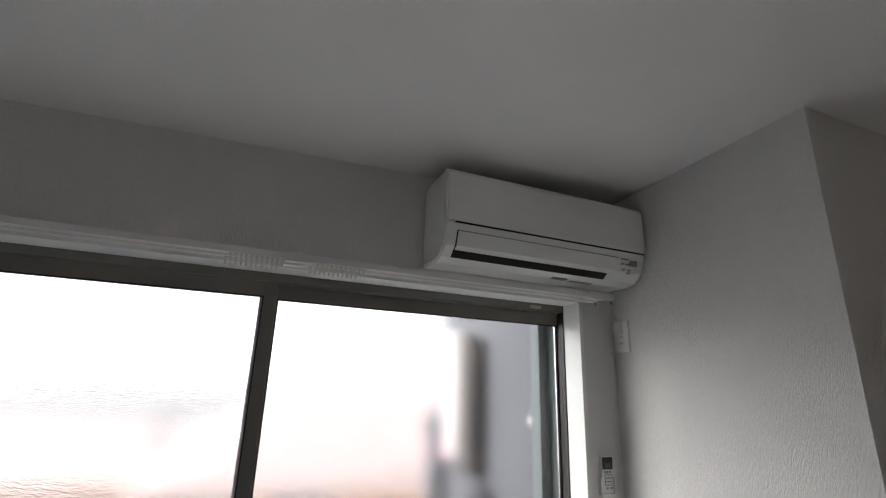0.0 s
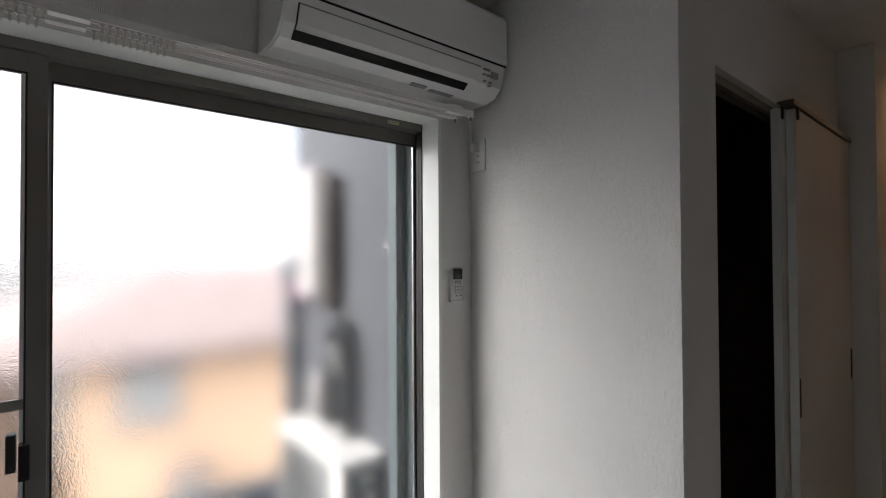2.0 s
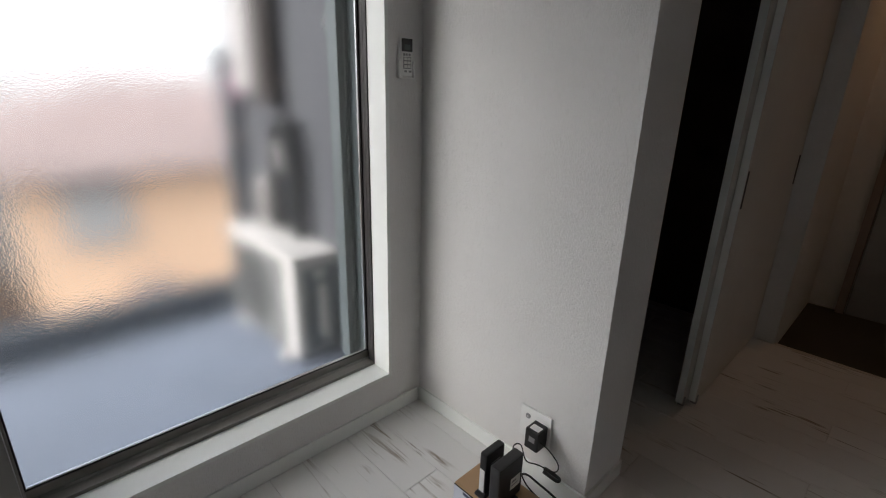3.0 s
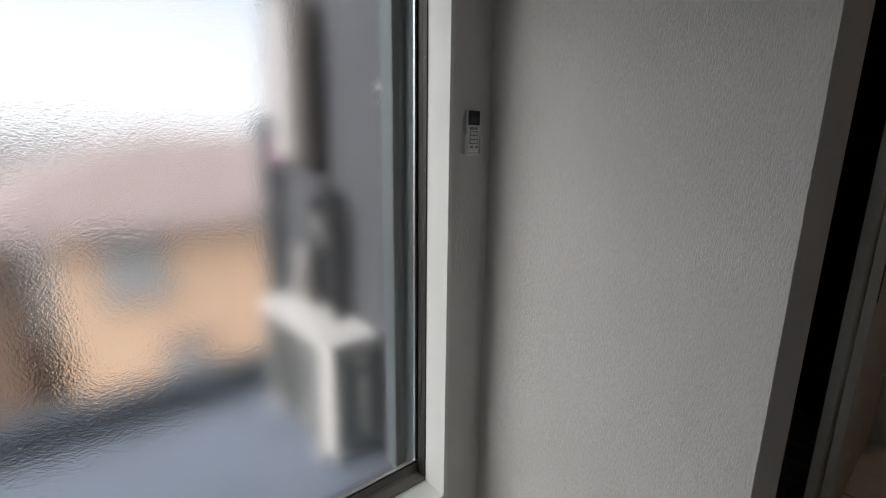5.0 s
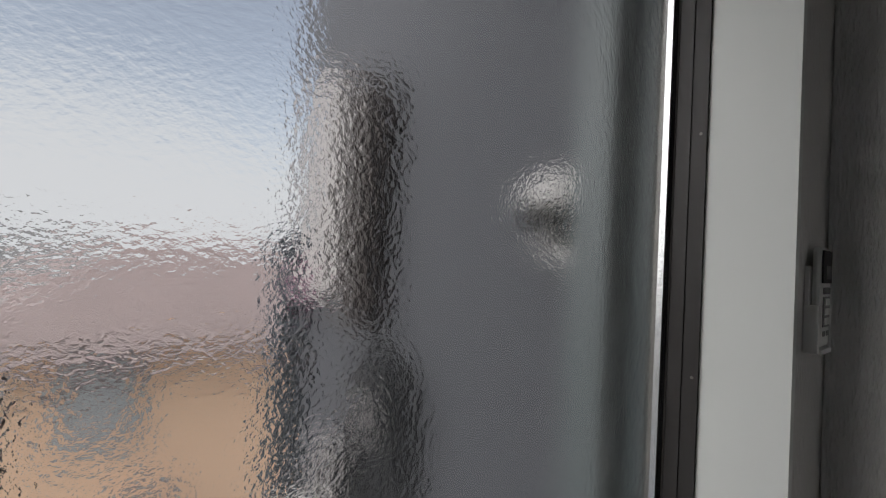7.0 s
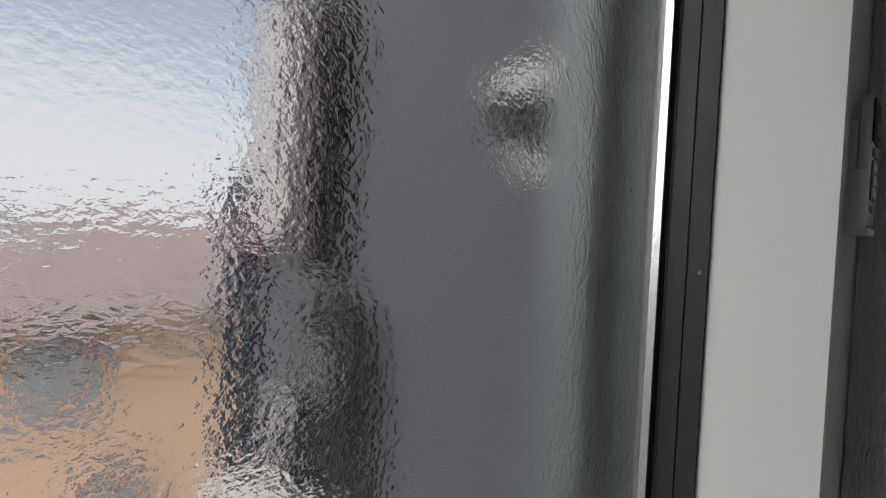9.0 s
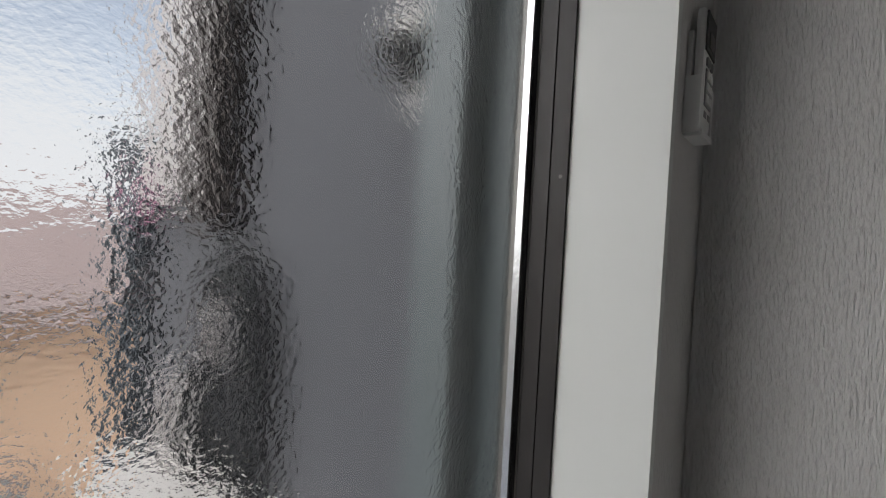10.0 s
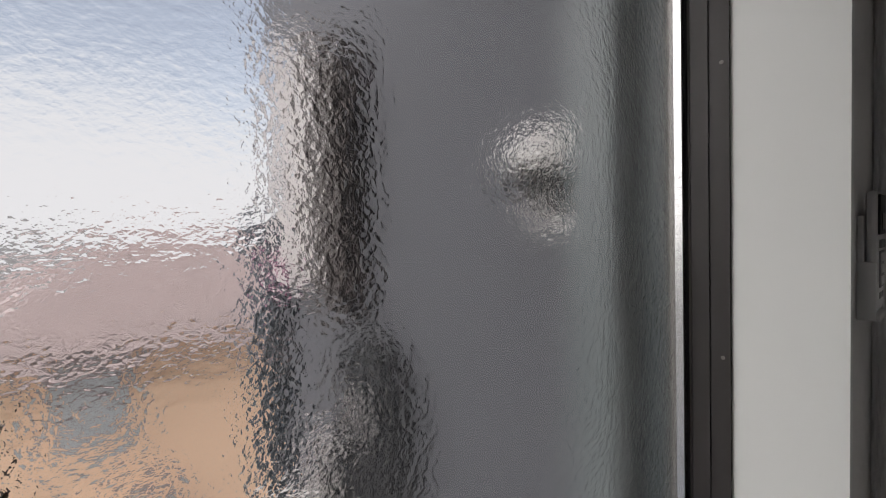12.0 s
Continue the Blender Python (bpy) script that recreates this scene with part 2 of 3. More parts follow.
def tube(points, radius, seg=8):
    """A smooth hose through the points, as a mesh."""
    pts = [Vector(p) for p in points]
    path = []
    for i in range(len(pts) - 1):
        p0, p1, p2, p3 = pts[max(i - 1, 0)], pts[i], pts[i + 1], pts[min(i + 2, len(pts) - 1)]
        for k in range(6):
            u = k / 6
            path.append(0.5 * (2 * p1 + (p2 - p0) * u + (2 * p0 - 5 * p1 + 4 * p2 - p3) * u * u + (3 * p1 - p0 - 3 * p2 + p3) * u ** 3))
    path.append(pts[-1])
    bm = bmesh.new()
    rings = []
    for i, p in enumerate(path):
        d = (path[min(i + 1, len(path) - 1)] - path[max(i - 1, 0)]).normalized()
        q = d.to_track_quat("Z", "Y")
        rings.append([bm.verts.new(p + q @ Vector((radius * math.cos(2 * math.pi * k / seg), radius * math.sin(2 * math.pi * k / seg), 0))) for k in range(seg)])
    for a, b in zip(rings, rings[1:]):
        for k in range(seg):
            bm.faces.new((a[k], a[(k + 1) % seg], b[(k + 1) % seg], b[k]))
    bm.faces.new(rings[0][::-1])
    bm.faces.new(rings[-1])
    for f in bm.faces:
        f.smooth = True
    return bm


def mesh(name, bm, mat):
    bmesh.ops.recalc_face_normals(bm, faces=bm.faces)
    me = bpy.data.meshes.new(name)
    bm.to_mesh(me)
    bm.free()
    me.materials.append(mat)
    return new(name, me)


def part(name, bm, mat, parent, label=""):
    ob = mesh(name, bm, mat)
    ob.parent = parent
    ob.matrix_parent_inverse = parent.matrix_world.inverted()
    if label:
        tagged(ob, label)
    return ob


def structure(name, bm, mat, label, category):
    return tagged(mesh(name, bm, mat), label, category, kind="structure")


def thing(name, at, label, category, group=""):
    ob = new(name)
    ob.empty_display_size = 0.05
    ob.location = at
    bpy.context.view_layer.update()
    return tagged(ob, label, category, group)


# ---- the room's shell ----
H = 2.62                              # top of the wall boards, above the ceiling


def ceil(x, y):
    """The ceiling falls slightly towards the window."""
    return 2.362 + 0.028 * x - 0.042 * y


XW, XE, YS = -2.62, 2.68, -3.2       # west wall, entrance wall, south wall
YC = -0.785                           # front of the closet wall
WX0, WX1, WZ0, WZ1 = -2.38, -0.16, 0.185, 1.950   # clear opening of the window lining
LIN = 0.014                           # thickness of the lining boards
YF = 0.094                            # where the lining meets the aluminium frame

structure("wall_north", boxes(
    (XW - 0.12, WX0 - LIN, 0, 0.22, -0.06, H), (WX1 + LIN, 0.12, 0, 0.22, -0.06, H),
    (WX0 - LIN, WX1 + LIN, 0, 0.22, WZ1 + LIN, H), (WX0 - LIN, WX1 + LIN, 0, 0.22, -0.06, WZ0 - LIN)),
    M_WALL, "white woven-texture wallpapered wall around the large window", "wall")
structure("wall_east", boxes((0, 0.12, YC + 0.1, -0.001, -0.06, H)), M_WALL, "white woven-texture wallpapered wall beside the window", "wall")
structure("wall_closet", boxes(
    (0, 0.235, YC, YC + 0.1, -0.06, H), (0.235, 1.74, YC, YC + 0.1, 2.0, H), (1.74, 1.80, YC - 0.14, YC + 0.1, -0.06, H),
    (1.80, XE, YC - 0.14, YC + 0.02, -0.12, H)),
    M_WALL, "white papered wall with a wide closet doorway", "wall")
structure("wall_closet_back", boxes((0.12, 1.86, 0.0, 0.08, -0.06, H), (1.80, 1.86, YC + 0.1, 0, -0.06, H), (0.121, 0.125, YC + 0.11, -0.001, -0.06, H)), M_CLOSET, "wall inside the closet, coloured dark for lack of light", "wall")
structure("wall_west", boxes((XW - 0.12, XW, YS, 0, -0.06, H)), M_WALL, "plain white papered wall", "wall")
structure("wall_south", boxes((XW - 0.12, 0.72, YS - 0.1, YS, -0.06, H)), M_WALL, "plain white papered wall", "wall")
structure("wall_corridor", boxes((0.6, 0.72, YS, -1.95, -0.06, H), (0.72, XE, -2.05, -1.95, -0.12, H)), M_WALL, "plain white papered corridor wall", "wall")
structure("wall_entrance", boxes((XE, XE + 0.1, -2.05, YC + 0.02, -0.12, H)), M_WALL, "papered wall around the entrance door", "wall")
bm = bmesh.new()
cor = [(XW - 0.12, YS - 0.1), (XE + 0.1, YS - 0.1), (XE + 0.1, 0.22), (XW - 0.12, 0.22)]
lo = [bm.verts.new((x, y, ceil(x, y))) for x, y in cor]
hi = [bm.verts.new((x, y, 2.68)) for x, y in cor]
bm.faces.new(lo[::-1])
bm.faces.new(hi)
for i in range(4):
    bm.faces.new((lo[i], lo[(i + 1) % 4], hi[(i + 1) % 4], hi[i]))
structure("ceiling", bm, M_CEIL, "white papered ceiling", "ceiling")
floor = structure("floor", boxes((XW - 0.12, 1.745, YS - 0.1, 0, -0.06, -0.006), (1.745, 1.80, YC + 0.1, 0, -0.06, -0.006)), M_JOINT, "white-washed wooden plank floor with dark grain", "floor")
structure("entrance_floor", boxes((1.745, XE, -1.95, YC - 0.14, -0.12, -0.045)), M_STONE, "dark sunken entrance floor", "floor")
structure("entrance_step_trim", boxes((1.725, 1.747, -1.95, YC - 0.14, -0.05, 0.003), bevel=0.002), M_DOOR, "pale wooden edge of the entrance step", "trim")

# skirting boards
structure("baseboard_north", boxes((XW, -0.011, -0.009, 0, 0, 0.06), bevel=0.002), M_TRIM, "low white baseboard", "baseboard")
structure("baseboard_east", boxes((-0.009, 0, YC - 0.009, 0, 0, 0.06), bevel=0.002), M_TRIM, "low white baseboard", "baseboard")
structure("baseboard_closet", boxes((0.001, 0.235, YC - 0.009, YC, 0, 0.06), bevel=0.002), M_TRIM, "low white baseboard", "baseboard")

# ---- window ----
lining = thing("window_lining", (WX1, 0.04, WZ0), "smooth white boards lining the window recess", "window lining")
lining["kind"] = "structure"
part("side_board", boxes((WX1, WX1 + LIN, -0.002, YF, WZ0 - LIN, WZ1 + LIN)), M_TRIM, lining)
part("side_board", boxes((WX0 - LIN, WX0, -0.002, YF, WZ0 - LIN, WZ1 + LIN)), M_TRIM, lining)
part("head_board", boxes((WX0, WX1, -0.002, YF, WZ1, WZ1 + LIN)), M_TRIM, lining)
part("sill_board", boxes((WX0, WX1, -0.002, YF, WZ0 - LIN, WZ0)), M_TRIM, lining)

win = thing("window_1", ((WX0 + WX1) / 2, 0.13, WZ0), "bronze aluminium sliding window with rain-patterned glass", "window")
win["kind"] = "structure"
OX0, OX1, OZ0, OZ1 = WX0, WX1, WZ0, WZ1
frame_part = part("window_frame", boxes(
    (OX1 - 0.004, OX1 + LIN, YF, 0.112, OZ0 - LIN, OZ1 + LIN), (OX1 - 0.001, OX1 + LIN, 0.112, 0.1145, OZ0 - LIN, OZ1 + LIN),
    (OX1 - 0.003, OX1 + LIN, 0.1145, 0.1325, OZ0 - LIN, OZ1 + LIN), (OX0 - LIN, OX0 + 0.012, YF, 0.20, OZ0 - LIN, OZ1 + LIN)),
    M_FRAME, win, "bronze aluminium outer frame jambs, coloured darker for shade")
part("head_and_sill_frame", boxes(
    (OX0 + 0.012, OX1 - 0.004, YF, 0.20, OZ1 - 0.026, OZ1 + LIN), (OX0 + 0.012, OX1 - 0.004, YF, 0.20, OZ0 - LIN, OZ0 + 0.012)),
    M_ALU, win, "bronze aluminium head and sill of the outer frame")
# ribs of the running tracks
for y in (0.128, 0.163):
    part("track_rib", boxes((OX0 + 0.012, OX1 - 0.012, y, y + 0.003, OZ0 + 0.012, OZ0 + 0.026)), M_BEAD, win)
for z in (0.50, 0.87, 1.238, 1.549, 1.86):
    b = bmesh.new()
    cyl(b, (OX1 - 0.0036, 0.101, z), (-1, 0, 0), 0.0024, 0.0019, 0.0010, 12)
    part("screw", b, M_ALU, frame_part)


def sash(name, x0, x1, y, stile_l, stile_r, rail, label):
    """One sliding panel: aluminium stiles and rails, gasket, bright bead, patterned pane."""
    z0, z1 = OZ0 + 0.018, OZ1 - 0.028
    s = part(name, boxes(
        (x0, x0 + stile_l, y, y + 0.028, z0, z1), (x1 - stile_r, x1, y, y + 0.028, z0, z1),
        (x0 + stile_l, x1 - stile_r, y, y + 0.028, z1 - 0.045, z1), (x0 + stile_l, x1 - stile_r, y, y + 0.028, z0, z0 + rail), bevel=0.0015),
        M_ALU, win, label)
    a, b, c, d = x0 + stile_l, x1 - stile_r, z0 + rail, z1 - 0.045
    part("gasket", boxes((a, a + 0.004, y + 0.002, y + 0.012, c, d), (b - 0.004, b, y + 0.002, y + 0.012, c, d),
                         (a + 0.004, b - 0.004, y + 0.002, y + 0.012, c, c + 0.004), (a + 0.004, b - 0.004, y + 0.002, y + 0.012, d - 0.004, d)), M_RUBBER, s)
    part("glazing_bead", boxes((b - 0.0115, b - 0.004, y + 0.004, y + 0.012, c + 0.004, d - 0.004),
                               (a + 0.004, b - 0.0115, y + 0.004, y + 0.012, c + 0.004, c + 0.009)), M_BEAD, s, "bright aluminium bead")
    g = part("pane", boxes((a + 0.0045, b - 0.0045, y + 0.0125, y + 0.0175, c + 0.0045, d - 0.0045)), M_GLASS, s, "rain-patterned obscure glass")
    g.visible_shadow = False
    return s


sash_r = sash("sash", -1.268, OX1 + 0.013, 0.134, 0.030, 0.014, 0.030, "outer sliding sash")
sash_l = sash("sash", OX0 + 0.010, -1.243, 0.098, 0.030, 0.037, 0.030, "inner sliding sash with a glazing bar")
part("glazing_bar", boxes((OX0 + 0.04, -1.283, 0.100, 0.110, 1.112, 1.136), bevel=0.002), M_ALU, sash_l)
latch = part("crescent_latch", boxes((-1.292, -1.272, 0.088, 0.098, 0.955, 1.035), bevel=0.003), M_DARKPL, sash_l, "black crescent lock")
part("lever", boxes((-1.312, -1.294, 0.066, 0.092, 0.985, 1.068), bevel=0.004), M_DARKPL, sash_l)
part("label", boxes((-0.315, -0.265, YF - 0.0006, YF - 0.0001, 1.929, 1.941)), M_YELLOW, win, "small yellowed sticker")
part("label_print", boxes((-0.312, -0.306, YF - 0.001, YF - 0.0007, 1.931, 1.939), (-0.300, -0.272, YF - 0.001, YF - 0.0007, 1.934, 1.937)), M_GREYPL, win)
# outside fin of the frame, seen through the pane
part("outer_fin", boxes((OX1 - 0.001, OX1 + LIN, 0.164, 0.212, OZ0, OZ1), (OX1 - 0.048, OX1 - 0.034, 0.203, 0.262, OZ0, OZ1), (OX1 - 0.034, OX1 - 0.017, 0.209, 0.262, OZ0, OZ1),
                        (OX1 - 0.017, OX1 - 0.010, 0.203, 0.262, OZ0, OZ1), (OX1 - 0.010, OX1 + 0.02, 0.212, 0.262, OZ0, OZ1), bevel=0.0015), M_FIN, win, "grey-green weather fin")

# ---- curtain rail ----
rail = thing("curtain_rail", (-1.22, 0, 1.985), "white double curtain rail fixed above the window", "curtain rail")
for y, x1 in ((-0.040, -0.118), (-0.088, -0.085)):
    c = [(y - 0.010, 1.954), (y - 0.010, 1.972), (y + 0.010, 1.972), (y + 0.010, 1.954), (y + 0.004, 1.954), (y + 0.004, 1.957), (y + 0.0075, 1.957),
         (y + 0.0075, 1.9695), (y - 0.0075, 1.9695), (y - 0.0075, 1.957), (y - 0.004, 1.957), (y - 0.004, 1.954)]
    part("rail", extrude_x(c, -2.45, x1), M_PLASTIC, rail)
    part("slot", boxes((-2.449, x1 - 0.001, y - 0.0035, y + 0.0035, 1.9575, 1.9685)), M_GREYPL, rail)
    part("end_cap", boxes((x1, x1 + 0.014, y - 0.012, y + 0.012, 1.950, 1.975), bevel=0.003), M_PLASTIC, rail)
    part("end_hook", boxes((x1 + 0.002, x1 + 0.008, y - 0.003, y + 0.003, 1.938, 1.950)), M_GREYPL, rail)
for x in (-2.38, -1.215, -0.16):
    part("bracket", boxes((x - 0.030, x + 0.030, -0.100, 0.0, 1.972, 1.978), (x - 0.030, x + 0.030, -0.004, 0, 1.955, 1.985)), M_PLASTIC, rail)
    part("bracket_clip", boxes((x - 0.034, x + 0.034, -0.052, -0.028, 1.949, 1.9535), (x - 0.030, x + 0.040, -0.100, -0.076, 1.949, 1.9535), bevel=0.0015), M_PLASTIC, rail)
runner = None
for y, shift in ((-0.040, 0.0), (-0.088, 0.012)):
    for side in (-1, 1):
        for k in range(11):
            x = -1.215 + shift + side * (0.048 + 0.0135 * k)
            if runner is None:
                b = bmesh.new()
                box(b, x - 0.0042, x + 0.0042, y - 0.005, y + 0.005, 1.948, 1.9555)
                box(b, x - 0.0022, x + 0.0022, y - 0.004, y + 0.004, 1.932, 1.948)
                runner = part("runner", b, M_RUNNER, rail)
                home = Vector((x, y, 0))
            else:
                o = runner.copy()
                scene.collection.objects.link(o)
                o.location = runner.location + Vector((x, y, 0)) - home

# ---- air conditioner ----
ac = thing("air_conditioner", (-0.405, 0, 2.005), "white wall-mounted air conditioner above the window corner", "air conditioner")
AX0, AX1 = -0.803, -0.013
body = [(-0.002, 2.005), (-0.105, 2.002), (-0.150, 2.012), (-0.180, 2.040), (-0.196, 2.080), (-0.203, 2.108), (-0.190, 2.112), (-0.186, 2.270),
        (-0.160, 2.292), (-0.045, 2.292), (-0.002, 2.270)]
part("body", extrude_x(body, AX0, AX1, 0.006), M_PLASTIC, ac)
panel = [(-0.1865, 2.116), (-0.208, 2.114), (-0.210, 2.125), (-0.207, 2.270), (-0.200, 2.284), (-0.180, 2.2935), (-0.165, 2.2935), (-0.187, 2.270)]
part("front_panel", extrude_x(panel, AX0 - 0.001, AX1 + 0.001, 0.004), M_PLASTIC, ac)
part("panel_gap", boxes((AX0 + 0.03, AX1 - 0.004, -0.2045, -0.190, 2.1085, 2.1140)), M_SLOT, ac)
part("outlet_slot", extrude_x([(-0.1500, 2.0112), (-0.1560, 2.0145), (-0.1725, 2.0290), (-0.1660, 2.0330), (-0.150, 2.018)], -0.766, -0.168), M_SLOT, ac)
part("louvre", extrude_x([(-0.1700, 2.0300), (-0.1845, 2.0420), (-0.2000, 2.0840), (-0.1960, 2.0850), (-0.1800, 2.0450), (-0.1660, 2.034)], -0.762, -0.140, 0.002), M_PLASTIC, ac)
part("louvre_end_gap", extrude_x([(-0.1700, 2.0290), (-0.1852, 2.0415), (-0.2008, 2.0850), (-0.1960, 2.0850), (-0.1800, 2.0450), (-0.1660, 2.034)], -0.766, -0.7625), M_SLOT, ac)
part("louvre_gap", extrude_x([(-0.196, 2.0850), (-0.2013, 2.0850), (-0.2018, 2.0870), (-0.196, 2.0870)], -0.766, -0.136), M_GREYPL, ac)
part("indicator_panel", boxes((-0.082, -0.052, -0.2006, -0.190, 2.062, 2.082)), M_GREYPL, ac, "grey indicator window")
part("logo_bar", boxes((-0.121, -0.092, -0.2020, -0.19, 2.0800, 2.0855)), M_GREYPL, ac)
for dx, z in ((-0.120, 2.064), (-0.100, 2.064), (-0.110, 2.046), (-0.084, 2.046), (-0.084, 2.036)):
    y = -0.1968 if z > 2.06 else -0.1885 if z > 2.04 else -0.1845
    part("print_mark", boxes((dx, dx + 0.012, y, -0.17, z, z + 0.005)), M_GREYPL, ac)
part("underside_mark", boxes((-0.36, -0.30, -0.12, -0.10, 2.0005, 2.0045), (-0.28, -0.18, -0.11, -0.09, 2.0005, 2.0045)), M_GREYPL, ac)
part("power_cable", tube([(-0.020, -0.03, 2.004), (-0.014, -0.018, 1.96), (-0.009, -0.018, 1.90), (-0.010, -0.030, 1.86), (-0.012, -0.045, 1.852)], 0.0035), M_PLASTIC, ac)
part("plug", boxes((-0.034, -0.0095, -0.062, -0.036, 1.838, 1.872), bevel=0.004), M_PLASTIC, ac)


def wall_plate(at, w, h, label):
    """A white socket plate on the east wall, centred at (y, z)."""
    y, z = at
    p = thing("wall_outlet", (0, y, z - h / 2), label, "outlet")
    part("plate", boxes((-0.009, 0.0, y - w / 2, y + w / 2, z - h / 2, z + h / 2), bevel=0.003), M_PLASTIC, p)
    return p


up = wall_plate((-0.052, 1.828), 0.07, 0.118, "white outlet plate near the ceiling corner")
for z in (1.800, 1.822):
    part("socket_slot", boxes((-0.0098, -0.009, -0.058, -0.056, z, z + 0.008), (-0.0098, -0.009, -0.048, -0.046, z, z + 0.008)), M_SLOT, up)
low = wall_plate((-0.588, 0.208), 0.118, 0.118, "white double outlet plate with an aerial socket")
b = bmesh.new()
cyl(b, (-0.009, -0.560, 0.235), (-1, 0, 0), 0.009, 0.009, 0.003, 20)
ring = part("aerial_socket", b, M_GREYPL, low, "round aerial socket")
b = bmesh.new()
cyl(b, (-0.012, -0.560, 0.235), (-1, 0, 0), 0.005, 0.004, 0.006, 14)
part("aerial_pin", b, M_BEAD, ring)
for z in (0.172, 0.196, 0.220):
    part("socket_slot", boxes((-0.0098, -0.009, -0.618, -0.616, z, z + 0.008), (-0.0098, -0.009, -0.608, -0.606, z, z + 0.008)), M_SLOT, low)
part("socket_insert", boxes((-0.0112, -0.009, -0.632, -0.596, 0.160, 0.250), bevel=0.001), M_PLASTIC, low)

# ---- remote control on the wall ----
rc = thing("remote_control", (-0.08, 0, 1.285), "white air conditioner remote in a wall holder", "remote control")
part("holder", boxes((-0.110, -0.048, -0.005, 0, 1.284, 1.385), (-0.112, -0.106, -0.015, 0, 1.284, 1.34), (-0.052, -0.046, -0.015, 0, 1.284, 1.34),
                     (-0.106, -0.052, -0.017, 0, 1.282, 1.288), bevel=0.001), M_PLASTIC, rc)
part("handset", boxes((-0.105, -0.056, -0.015, -0.0055, 1.290, 1.409), bevel=0.005), M_PLASTIC, rc)
scr = part("display_surround", boxes((-0.1025, -0.0585, -0.0165, -0.0145, 1.366, 1.405), bevel=0.0008), M_DARKPL, rc)
part("display", boxes((-0.092, -0.068, -0.0172, -0.0163, 1.371, 1.387)), M_LCD, scr, "grey-green liquid crystal display")
for x in (-0.096, -0.086, -0.074):
    part("button", boxes((x, x + 0.007, -0.0172, -0.0145, 1.353, 1.361), bevel=0.001), M_GREYPL, rc)
pad = part("keypad", boxes((-0.096, -0.064, -0.0162, -0.0145, 1.314, 1.350), bevel=0.0006), M_GREYPL, rc)
for i in range(3):
    for j in range(2):
        part("key", boxes((-0.093 + 0.014 * j, -0.081 + 0.014 * j, -0.0172, -0.0158, 1.317 + 0.0115 * i, 1.325 + 0.0115 * i)), M_LABEL, pad)
part("print_mark", boxes((-0.092, -0.081, -0.0156, -0.0148, 1.303, 1.309), (-0.073, -0.062, -0.0156, -0.0148, 1.303, 1.309)), M_GREYPL, rc)

# ---- cardboard box with the router on it ----
carton = thing("cardboard_box", (-0.185, -0.60, 0), "flat brown cardboard box with printed sides on the floor", "box")
BX0, BX1, BY0, BY1, BZ = -0.268, -0.118, -0.735, -0.478, 0.075
part("body", boxes((BX0 + 0.002, BX1 - 0.002, BY0 + 0.002, BY1 - 0.002, 0.0, BZ - 0.004), bevel=0.001), M_KRAFT, carton)
part("lid", boxes((BX0 + 0.004, BX1 - 0.004, BY0 + 0.004, BY1 - 0.004, BZ - 0.004, BZ), bevel=0.0012), M_KRAFT, carton, "plain kraft lid")
sl = part("sleeve", boxes((BX0 - 0.001, BX0 + 0.002, BY0, BY1, 0.002, BZ - 0.012), (BX0 + 0.003, BX0 + 0.08, BY0 - 0.001, BY0 + 0.0015, 0.002, BZ - 0.004)), M_PRINT, carton, "pale blue printed sleeve")
part("printed_band", boxes((BX0 - 0.0018, BX0 - 0.001, BY0 + 0.01, BY1 - 0.04, 0.050, 0.060), (BX0 - 0.0018, BX0 - 0.001, BY0 + 0.02, BY0 + 0.10, 0.010, 0.026)), M_NAVY, sl)
part("printed_label", boxes((BX0 + 0.012, BX0 + 0.060, BY0 - 0.002, BY0 - 0.001, 0.020, 0.062)), M_LABEL, carton)
part("label_bar", boxes((BX0 + 0.016, BX0 + 0.056, BY0 - 0.0028, BY0 - 0.002, 0.050, 0.058)), M_SLOT, carton)
part("black_edge", boxes((BX0, BX0 + 0.002, BY0, BY1, BZ - 0.012, BZ - 0.009), (BX0 + 0.10, BX1, BY0 - 0.0005, BY0 + 0.002, BZ - 0.010, BZ - 0.0075)), M_SLOT, carton)


def slab(name, x0, x1, y0, y1, z0, z1, parent, mat, label=""):
    return part(name, boxes((x0, x1, y0, y1, z0, z1), bevel=0.006), mat, parent, label)


router = thing("wifi_router", (-0.19, -0.62, BZ), "black upright router standing on the cardboard box", "router")
slab("case", -0.262, -0.148, -0.648, -0.612, BZ + 0.004, BZ + 0.150, router, M_DARKPL)
slab("stand", -0.240, -0.175, -0.662, -0.600, BZ, BZ + 0.010, router, M_DARKPL)
part("label", boxes((-0.205, -0.160, -0.6489, -0.648, BZ + 0.045, BZ + 0.085)), M_LABEL, router, "white paper label")
part("label_print", boxes((-0.201, -0.180, -0.6494, -0.6489, BZ + 0.070, BZ + 0.076), (-0.201, -0.170, -0.6494, -0.6489, BZ + 0.058, BZ + 0.061)), M_GREYPL, router)
modem = thing("modem", (-0.20, -0.575, BZ), "small black modem with a white front standing on the box", "modem")
slab("case", -0.250, -0.165, -0.588, -0.562, BZ + 0.003, BZ + 0.158, modem, M_DARKPL)
part("white_front", boxes((-0.2520, -0.2500, -0.584, -0.566, BZ + 0.02, BZ + 0.10)), M_LABEL, modem)
slab("foot", -0.262, -0.225, -0.594, -0.556, BZ, BZ + 0.012, modem, M_DARKPL)
part("slot", boxes((-0.225, -0.185, -0.5888, -0.588, BZ + 0.115, BZ + 0.119)), M_GREYPL, modem)

